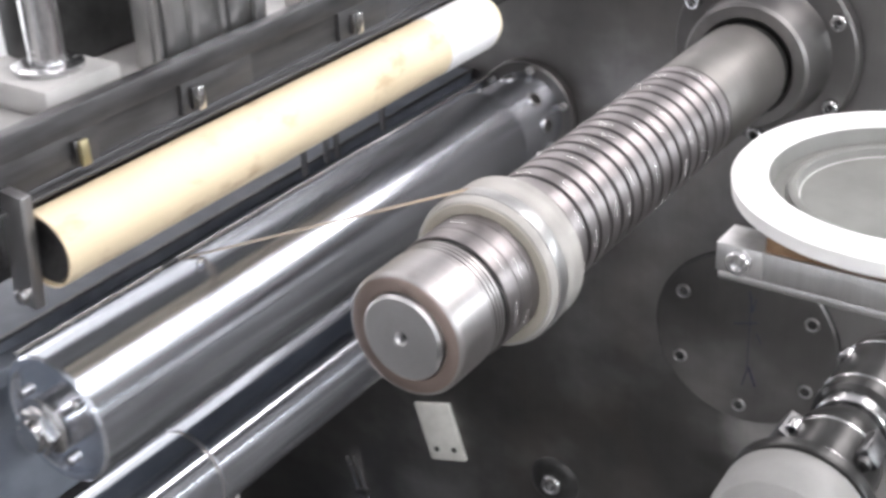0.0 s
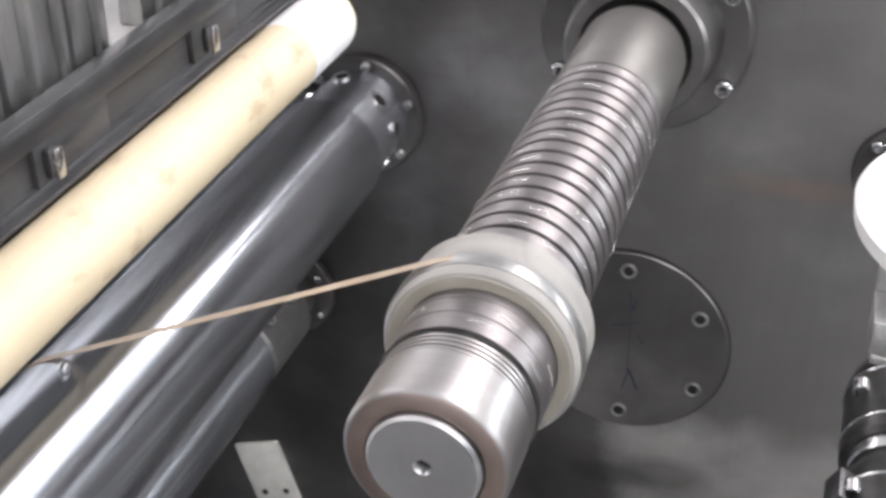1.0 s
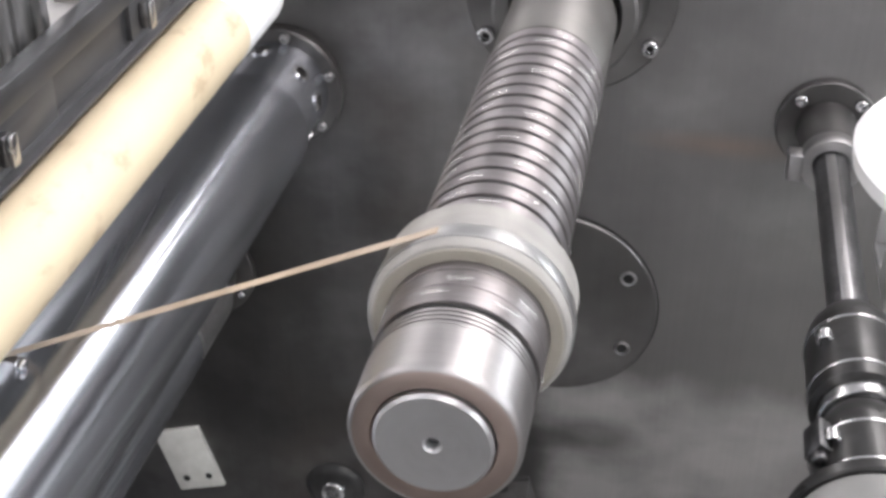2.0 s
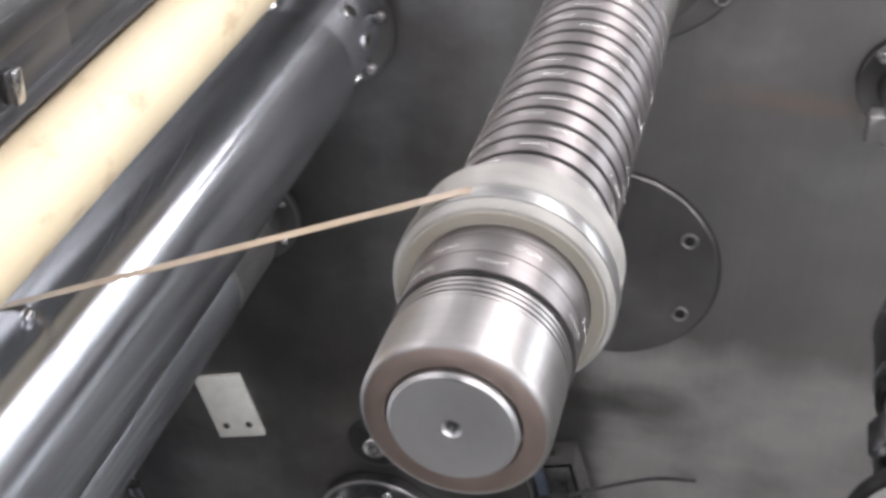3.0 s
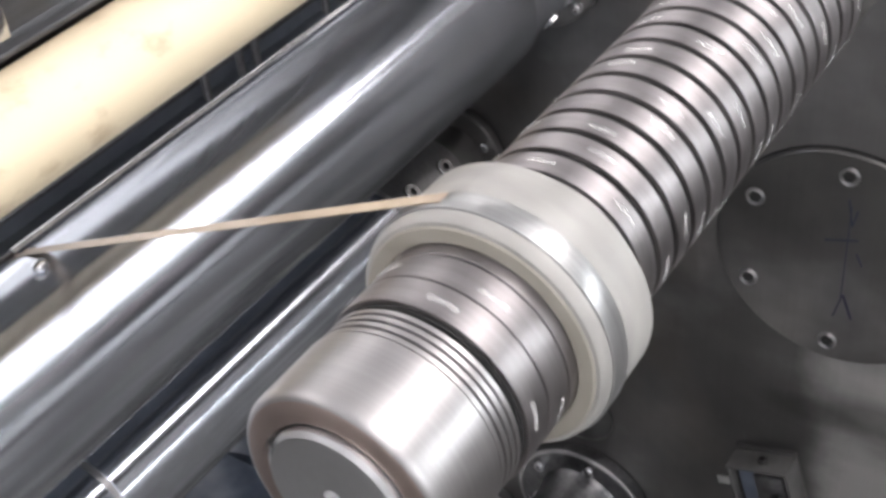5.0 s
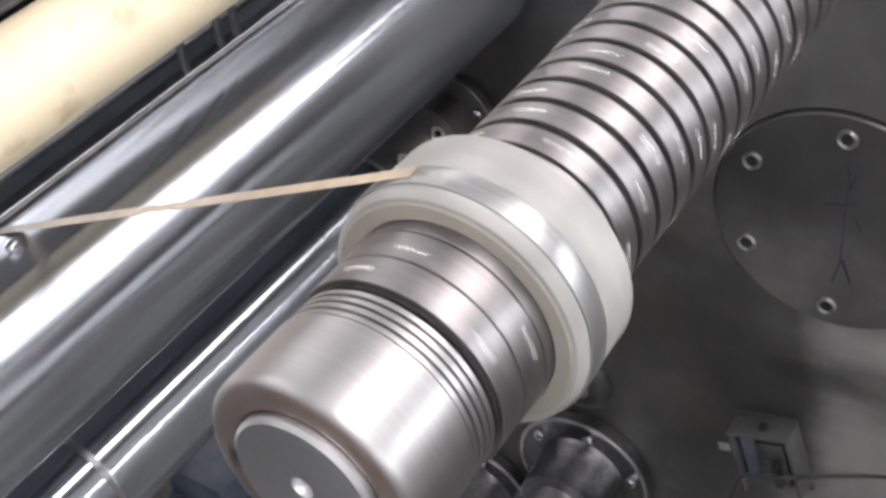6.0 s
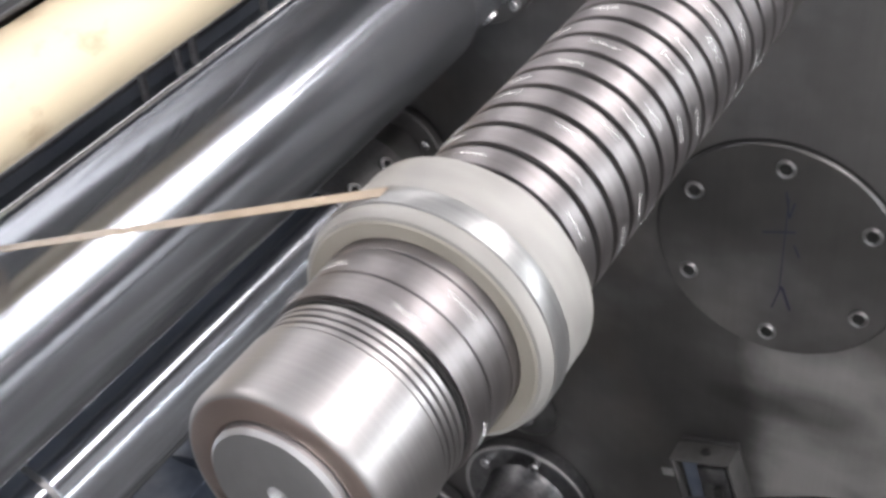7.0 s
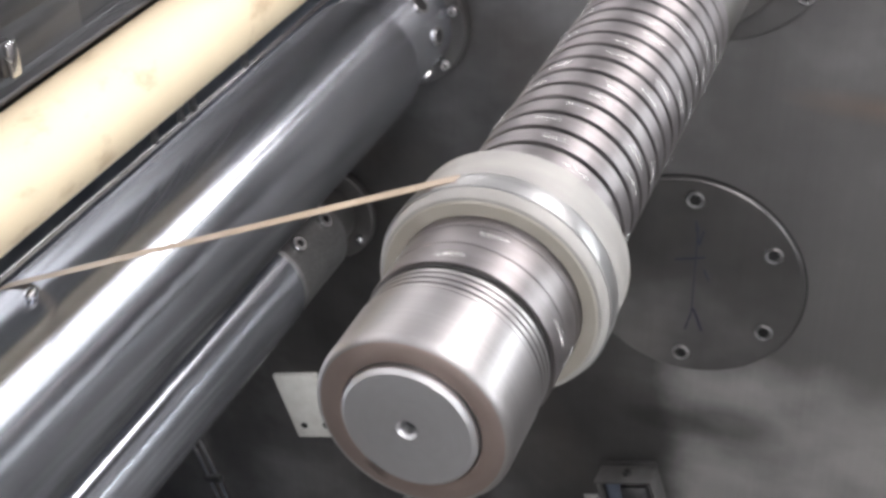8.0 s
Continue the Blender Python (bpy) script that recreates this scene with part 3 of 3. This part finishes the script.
def tape_guide():
    g = thing("guide_pin", "small bright guide pin beside the tape", "guide pin", pose(ROLLER[0] + 0.001, -0.466, ROLLER[1] + 0.0470))
    bm = bmesh.new()
    bmesh.ops.create_uvsphere(bm, u_segments=20, v_segments=12, radius=0.0042)
    for v in bm.verts:
        v.co.x *= 0.8
        v.co.z = v.co.z * 0.75 + 0.0022
    part("pin_head", bm, M_STEEL, g)


# ---- the paper tube and its rail ----
TUBE = (-0.2149, 0.0276)


def back_beam():
    b = thing("back_beam", "dark blue painted beam behind the chrome roller", "beam")
    part("beam", box(-0.37, -0.305, -0.70, -0.001, -0.22, -0.072, 0.003), M_BEAM, b)
    # this ledge is added: its lit top keeps the gap slate instead of black
    part("ledge", box(-0.3052, -0.2880, -0.70, -0.001, -0.096, -0.083, 0.0015), M_BEAM, b, "narrow painted ledge added to lighten the gap")
    part("edge_strip", box(-0.3062, -0.3035, -0.70, -0.001, -0.0745, -0.0708, 0.001), M_OILY, b, "worn steel edge strip")
    # added rod in two pieces, shaping the bright line at the roller's upper edge
    w = thing("edge_line_rod", "thin bright steel rod added to draw the chrome roller's edge line", "rod", pose(-0.2728, 0, -0.0674))
    part("far_piece", rod(0.0022, -0.4555, -0.0125, 0.0004, 24), M_STEEL, w)
    part("near_piece", rod(0.0020, -0.606, -0.4705, 0.0004, 24), M_STEEL, w)
    part("coupling", rod(0.0015, -0.471, -0.455, 0.0002, 16), M_OILY, w, "dark thin coupling")


def paper_tube():
    t = thing("paper_tube", "cream paperboard core tube with faint brown stains", "paper tube", pose(TUBE[0], 0, TUBE[1]))
    R = 0.0243
    part("tube_wall", lathe([(0.0226, -0.612), (R - 0.0006, -0.612), (R, -0.6114), (R, -0.130), (R - 0.002, -0.1245), (R - 0.007, -0.1225), (0.0150, -0.1225), (0.0226, -0.14)], 96, True), M_PAPER, t)
    part("wrap", lathe([(R, -0.205), (R + 0.0005, -0.2048), (R + 0.0005, -0.134), (R - 0.0012, -0.1265), (R - 0.004, -0.1235)], 96), M_PAPERWHITE, t, "white paper wrap on the end")
    a = thing("tube_arbor", "dark steel arbor inside the paper tube", "arbor", pose(TUBE[0], 0, TUBE[1]))
    part("bar", rod(0.0222, -0.6105, -0.15, 0.002, 48), M_OILY, a)
    part("arm", box(-0.0265, -0.0125, -0.36, -0.33, -0.006, 0.012, 0.001), M_OILY, a)
    b = thing("end_bracket", "dark upright flat-bar bracket at the tube end", "bracket")
    part("flat_bar", box(-0.0095, 0.0095, -0.004, 0.004, -0.040, 0.036, 0.001), M_SHAFT, b, "", pose(-0.2205, -0.6205, 0.0335, 0, 5.0, 0))
    part("foot", box(-0.2465, -0.2290, -0.630, -0.612, 0.020, 0.052, 0.001), M_OILY, b)
    part("set_screw", socket_head(0.005, 0.004), M_STEEL, b, "", pose(-0.2225, -0.6245, 0.0015))


def rail():
    """Blackened rail with slots behind the tube."""
    r = thing("slotted_rail", "blackened steel rail with long slots and clamp blocks", "rail")
    x0, x1, y0, y1 = -0.240, -0.2285, -0.66, -0.015
    slots = [(-0.545, -0.470), (-0.40, -0.30), (-0.24, -0.15)]
    part("top_flange", box(x0, x1, y0, y1, 0.082, 0.0985, 0.001), M_RAIL, r)
    part("bottom_flange", box(x0, x1, y0, y1, 0.0545, 0.060, 0.001), M_RAIL, r)
    part("back_plate", box(x0 - 0.0065, x1 - 0.0040, y0, y1, 0.022, 0.0875, 0), M_RAIL, r)
    ys = [y0] + [v for s in slots for v in s] + [y1]
    for a, b in zip(ys[0::2], ys[1::2]):
        part("web", box(x0 + 0.0003, x1 - 0.0004, a, b, 0.0595, 0.0825, 0.0002), M_RAIL, r)
    part("lip", box(x0, -0.2225, y0, y1, 0.0540, 0.0570, 0.0008), M_RAIL, r, "projecting lip")
    for y in (-0.562, -0.459, -0.283):
        c = part("clamp_block", joined(box(-0.2285, -0.2245, y - 0.005, y + 0.0035, 0.063, 0.079, 0.001)), M_OILY, r)
        part("bright_stud", box(-0.2248, -0.2215, y - 0.0028, y + 0.0042, 0.062, 0.079, 0.0012), M_BRASS if y < -0.5 else M_STEEL, c, "bright stud")
    for y in (-0.330, -0.302, -0.289, -0.226):
        part("hanging_pin", lathe([(0, -0.035), (0.0024, -0.035), (0.0024, 0.035), (0, 0.035)], 12), M_OILY, r, "", pose(-0.2500, y, -0.0095, 90))


def behind_rail():
    bed = thing("machine_bed", "grey painted machine bed behind the black rail", "machine bed")
    part("bed_top", box(-0.372, -0.2470, -1.05, -0.002, 0.045, 0.088, 0.003), M_BED, bed)
    # out of view, added to give the polished parts something dark to mirror
    part("unseen_block", box(-1.5, -0.82, -2.3, -0.002, FLOOR, -0.27, 0.006), M_OILY, bed, "unseen dark block added for reflections")
    part("bed_leg", box(-0.371, -0.312, -1.04, -0.96, FLOOR, 0.045, 0.003), M_BED, bed)
    p = thing("guide_post", "polished vertical guide post in a square flange", "guide post", pose(-0.275, -0.535, 0.088))
    part("flange_block", box(-0.031, 0.031, -0.031, 0.031, 0, 0.019, 0.003), M_BED, p)
    part("collar", lathe([(0.0125, 0.0), (0.0215, 0.0), (0.0225, 0.001), (0.0225, 0.0035), (0.0205, 0.0045), (0.0125, 0.0045)], 48, True), M_STEEL, p, "", pose(0, 0, 0.019, 90) @ pose(0, 0, 0))
    part("post", rod(0.0115, 0.0, 0.36, 0.002, 64), M_STEEL, p, "", pose(0, 0, 0.012, 90))
    ribs = thing("ribbed_panel", "upright ribbed aluminium panel behind the rail", "panel")
    part("back", box(-0.266, -0.2505, -0.470, -0.355, 0.088, 0.42, 0.001), M_ALU, ribs)
    for a, b in ((-0.4690, -0.4655), (-0.4605, -0.4540), (-0.4360, -0.4300), (-0.4080, -0.4030), (-0.3990, -0.3900), (-0.3720, -0.3640)):
        part("rib", box(-0.2505, -0.2445, a, b, 0.088, 0.42, 0.0012), M_ALU, ribs)
    d = thing("black_housing", "black box housing standing on the machine bed", "housing", pose(-0.335, -0.455, 0.088))
    part("housing_body", box(-0.03, 0.03, -0.045, 0.045, 0, 0.22, 0.004), M_BLACK, d)
    part("housing_lid", box(-0.031, 0.031, -0.046, 0.046, 0.22, 0.228, 0.002), M_OILY, d)
    d2 = thing("far_panel", "aluminium panel with narrow ribs behind the rail", "panel")
    part("back", box(-0.266, -0.2505, -0.318, -0.2, 0.088, 0.42, 0.001), M_ALU, d2)
    for y in (-0.30, -0.28, -0.25, -0.22):
        part("rib", box(-0.2505, -0.2445, y - 0.003, y + 0.003, 0.088, 0.42, 0.0012), M_ALU, d2)
    e = thing("dark_cabinet", "dark cabinet behind the machine bed", "cabinet")
    part("cabinet_body", box(-1.25, -0.84, -1.6, -0.75, -0.27, 0.5, 0.005), M_OILY, e)
    c = thing("thin_cable", "thin black cable standing on the bed", "cable")
    part("cord", cable([(-0.33, -0.60, 0.088), (-0.332, -0.597, 0.14), (-0.35, -0.59, 0.2), (-0.36, -0.55, 0.3)], 0.0022), M_RUBBER, c)


# ---- right side: third shaft and the white bowl ----
def third_shaft():
    s = thing("clamp_shaft", "steel side shaft with black clamp collars", "shaft", pose(THIRD[0], 0, THIRD[1]))
    part("flange", lathe([(0.01, -0.0005), (0.0375, -0.0005), (0.0385, -0.0015), (0.0385, -0.009), (0.0375, -0.010), (0.01, -0.010)], 72), M_PLATE, s)
    for k in range(4):
        q = radians(45 + 90 * k)
        part("bolt", socket_head(0.0048, 0.006), M_STEEL, s, "", pose(0.0320 * math.cos(q), -0.010, 0.0320 * math.sin(q)))
    part("hub", lathe([(0.01, -0.012), (0.0235, -0.012), (0.0215, -0.018), (0.0205, -0.060), (0.01, -0.060)], 64), M_PLATE, s)
    part("clamp_ring", lathe([(0.014, -0.060), (0.0220, -0.060), (0.0230, -0.062), (0.0230, -0.074), (0.0220, -0.076), (0.014, -0.076)], 64), M_SHAFT, s)
    part("clamp_lug", box(-0.031, -0.02, -0.077, -0.061, -0.014, 0.008, 0.0015), M_SHAFT, s)
    part("bar", rod(0.0125, -0.465, -0.06, 0.001, 64), M_OILY, s)
    part("groove", box(-0.0035, 0.0035, -0.28, -0.078, 0.0110, 0.0128, 0.0003), M_SHAFT, s, "paler key strip", Matrix.Rotation(radians(-12), 4, "Y"))
    for y0, y1, r in ((-0.368, -0.278, 0.0280), (-0.452, -0.376, 0.0292)):
        c = part("collar", lathe([(0.0122, y0), (r - 0.003, y0), (r, y0 + 0.003), (r, y1 - 0.026), (r - 0.003, y1 - 0.014), (r - 0.010, y1), (0.0122, y1)], 64), M_BLACK, s, "black clamp collar")
        for y in (y0 + 0.014, y1 - 0.032):
            part("band", pipe(r - 0.001, r + 0.0006, y - 0.001, y + 0.001, 0.0004, 64), M_STEEL, c, "bright edge band")
        part("clamp_screw", socket_head(0.005, 0.008), M_STEEL, c, "", pose(-r * 0.72, (y0 + y1) / 2, r * 0.72, 0, 0, 0))
    for y, q in ((-0.415, 150), (-0.415, 40)):
        lug = part("clamp_lug", box(0.024, 0.036, y - 0.012, y + 0.012, -0.007, 0.007, 0.0015), M_OILY, s, "steel clamp lug", Matrix.Rotation(radians(-q), 4, "Y"))
        part("lug_bolt", socket_head(0.0045, 0.005), M_OILY, lug, "", pose(0.031, y - 0.012, 0))
    part("spacer", rod(0.024, -0.377, -0.367, 0.001, 48), M_STEEL, s)
    part("end_knob", lathe([(0, -0.498), (0.030, -0.498), (0.039, -0.495), (0.043, -0.489), (0.0435, -0.468), (0.041, -0.464), (0.012, -0.464)], 96), M_BED, s, "dull grey round end knob")
    part("knob_rim", pipe(0.024, 0.0445, -0.4640, -0.4555, 0.001, 72), M_BLACK, s, "black rim")


def bowl():
    b = thing("white_bowl", "white enamelled round dish on a steel bar", "dish", pose(0.243, -0.467, 0.104))
    prof = [(0.0, 0.0), (0.066, 0.0), (0.078, 0.003), (0.0832, 0.0065), (0.0840, 0.0135), (0.0815, 0.0165), (0.0680, 0.0165), (0.0666, 0.0150), (0.0640, 0.0045), (0.0, 0.003)]
    part("dish", lathe([(r, -z) for r, z in prof], 128), M_ENAMEL, b, "", pose(0, 0, 0, -90))
    part("inner_liner", lathe([(0.0, -0.0036), (0.0515, -0.0042), (0.0530, -0.0085), (0.0550, -0.0090), (0.0570, -0.0080), (0.0580, -0.0056), (0.0634, -0.0060), (0.0660, -0.0140)], 128), M_LINER, b, "grey inner lining", pose(0, 0, 0, -90))
    part("stem", rod(0.020, 0.005, 0.16, 0.002, 64), M_ALU, b, "pale upright stem", pose(0.045, 0.02, 0, 90))
    bar = thing("support_bar", "bright steel channel bar with a rusty inner strip", "bar", pose(0.173, -0.527, 0.0))
    part("channel_floor", box(0, 0.34, 0, 0.05, 0.077, 0.081, 0.0008), M_ALU, bar)
    part("channel_side", box(0, 0.34, 0, 0.003, 0.081, 0.0955, 0.0008), M_ALU, bar)
    part("channel_side", box(0, 0.34, 0.047, 0.05, 0.081, 0.0955, 0.0008), M_ALU, bar)
    part("top_plate", box(0.022, 0.34, 0.001, 0.049, 0.0956, 0.1035, 0.0008), M_RUST, bar, "rusty strip under the dish")
    e = part("end_block", box(-0.001, 0.022, -0.0012, 0.02, 0.0815, 0.0965, 0.001), M_ALU, bar)
    part("end_bolt", socket_head(0.006, 0.004), M_STEEL, e, "", pose(0.011, -0.0012, 0.089))
    part("column", box(0.30, 0.34, 0.05, 0.09, FLOOR, 0.0955, 0.003), M_BED, bar)


# ---- low on the plate ----
def low_shaft(x, z, r, label):
    s = thing("stub_shaft", label, "shaft", pose(x, 0, z), "stub shafts")
    part("flange", lathe([(0.01, -0.0005), (r, -0.0005), (r + 0.001, -0.0015), (r + 0.001, -0.0125), (r, -0.0135), (0.01, -0.0135)], 72), M_OILY, s)
    part("hub", lathe([(0.01, -0.0135), (r * 0.66, -0.0135), (r * 0.62, -0.018), (r * 0.60, -0.06), (r * 0.5, -0.062), (0.01, -0.062)], 64), M_OILY, s)
    part("rim", pipe(r * 0.97, r + 0.0016, -0.0150, -0.0120, 0.0006, 72), M_SHAFT, s, "worn bright rim")
    part("stub", rod(r * 0.42, -0.2, -0.06, 0.002, 64), M_SHAFT, s)
    for k in range(6):
        q = radians(60 * k + 20)
        part("bolt", socket_head(0.0055, 0.007), M_STEEL, s, "", pose(r * 0.83 * math.cos(q), -0.0135, r * 0.83 * math.sin(q)))


def sensor_bracket():
    q = thing("sensor_bracket", "small grey bent bracket with a cable on the plate", "bracket", pose(-0.033, 0, -0.525, 0, -16.5, 0))
    part("back_plate", box(-0.0265, 0.0265, -0.003, 0, -0.060, 0.018, 0.0006), M_PLATE, q)
    part("hood", joined(box(-0.0265, 0.0265, -0.026, -0.003, 0.012, 0.0145, 0.0006), box(-0.0265, -0.0235, -0.026, -0.003, -0.050, 0.012, 0.0006), box(0.0235, 0.0265, -0.026, -0.003, -0.050, 0.012, 0.0006)), M_DULL, q, "dull grey hood")
    part("screw", socket_head(0.0042, 0.003), M_GAP, q, "", pose(0.002, -0.014, 0.0145) @ pose(0, 0, 0, -90))
    part("sensor", box(-0.020, -0.006, -0.020, -0.003, -0.045, 0.011, 0.002), M_BLUE, q, "dark blue sensor body")
    part("cover", box(-0.0055, 0.020, -0.023, -0.003, -0.040, 0.006, 0.002), M_OILY, q, "grey sensor cover")
    part("clip", box(0.008, 0.014, -0.030, -0.022, -0.036, -0.012, 0.001), M_BLACK, q, "black cable clip")
    lab = thing("label_plate", "tiny pale label plate on the steel plate", "label", pose(-0.070, 0, -0.564, 0, -17, 0))
    part("plate_blank", box(-0.007, 0.007, -0.0015, 0, -0.004, 0.004, 0.0003), M_ALU, lab)
    c = thing("black_cable", "thin black cable clipped across the plate", "cable")
    part("cord", cable([(-0.060, -0.03, -0.70), (-0.055, -0.032, -0.62), (-0.049, -0.034, -0.575), (-0.043, -0.034, -0.553), (-0.030, -0.034, -0.545), (-0.008, -0.034, -0.536), (0.028, -0.022, -0.526), (0.064, -0.010, -0.520), (0.10, -0.004, -0.519)], 0.0019), M_RUBBER, c)


def strut():
    s = thing("strap", "narrow bright strap standing on the plate", "strap", pose(-0.492, 0, -0.67, 0, -17, 0))
    part("strip", joined(box(-0.008, -0.003, -0.004, 0, -0.06, 0.045, 0.0006), box(0.003, 0.0075, -0.003, 0, -0.06, 0.045, 0.0006)), M_STEEL, s)
    part("clip", box(-0.010, 0.010, -0.006, 0, -0.012, -0.004, 0.0006), M_BLACK, s)
    b = thing("blue_motor", "dark blue motor housing low in the machine", "motor", pose(-0.60, -0.02, -0.86))
    part("motor_body", lathe([(0, -0.17), (0.06, -0.17), (0.075, -0.16), (0.078, -0.03), (0.09, -0.025), (0.09, 0.018), (0, 0.018)], 48), M_BLUE, b)
    part("terminal_box", box(-0.04, 0.04, -0.13, -0.05, 0.07, 0.115, 0.004), M_BLUE, b)


room()
ceiling_lights()
side_plate()
cover_disc()
tab()
stop_button()
shaft_bearing()
SHAFT = winding_shaft()
CORE = core_spool()
chrome_roller()
lower_rod()
tape()
tape_guide()
back_beam()
paper_tube()
rail()
behind_rail()
third_shaft()
bowl()
low_shaft(-0.204, -0.658, 0.066, "oily steel stub shaft with a bolted flange")
low_shaft(-0.325, -0.755, 0.060, "oily steel stub shaft beside another flange")
sensor_bracket()
strut()


def motions():
    """The shaft turns steadily; the core is gripped by its rings."""
    turn = [(k / 30, pose(0, 0, 0, 0, SPIN * k, 0)) for k in range(241)]
    walk(SHAFT, turn)
    walk(CORE, turn)


motions()
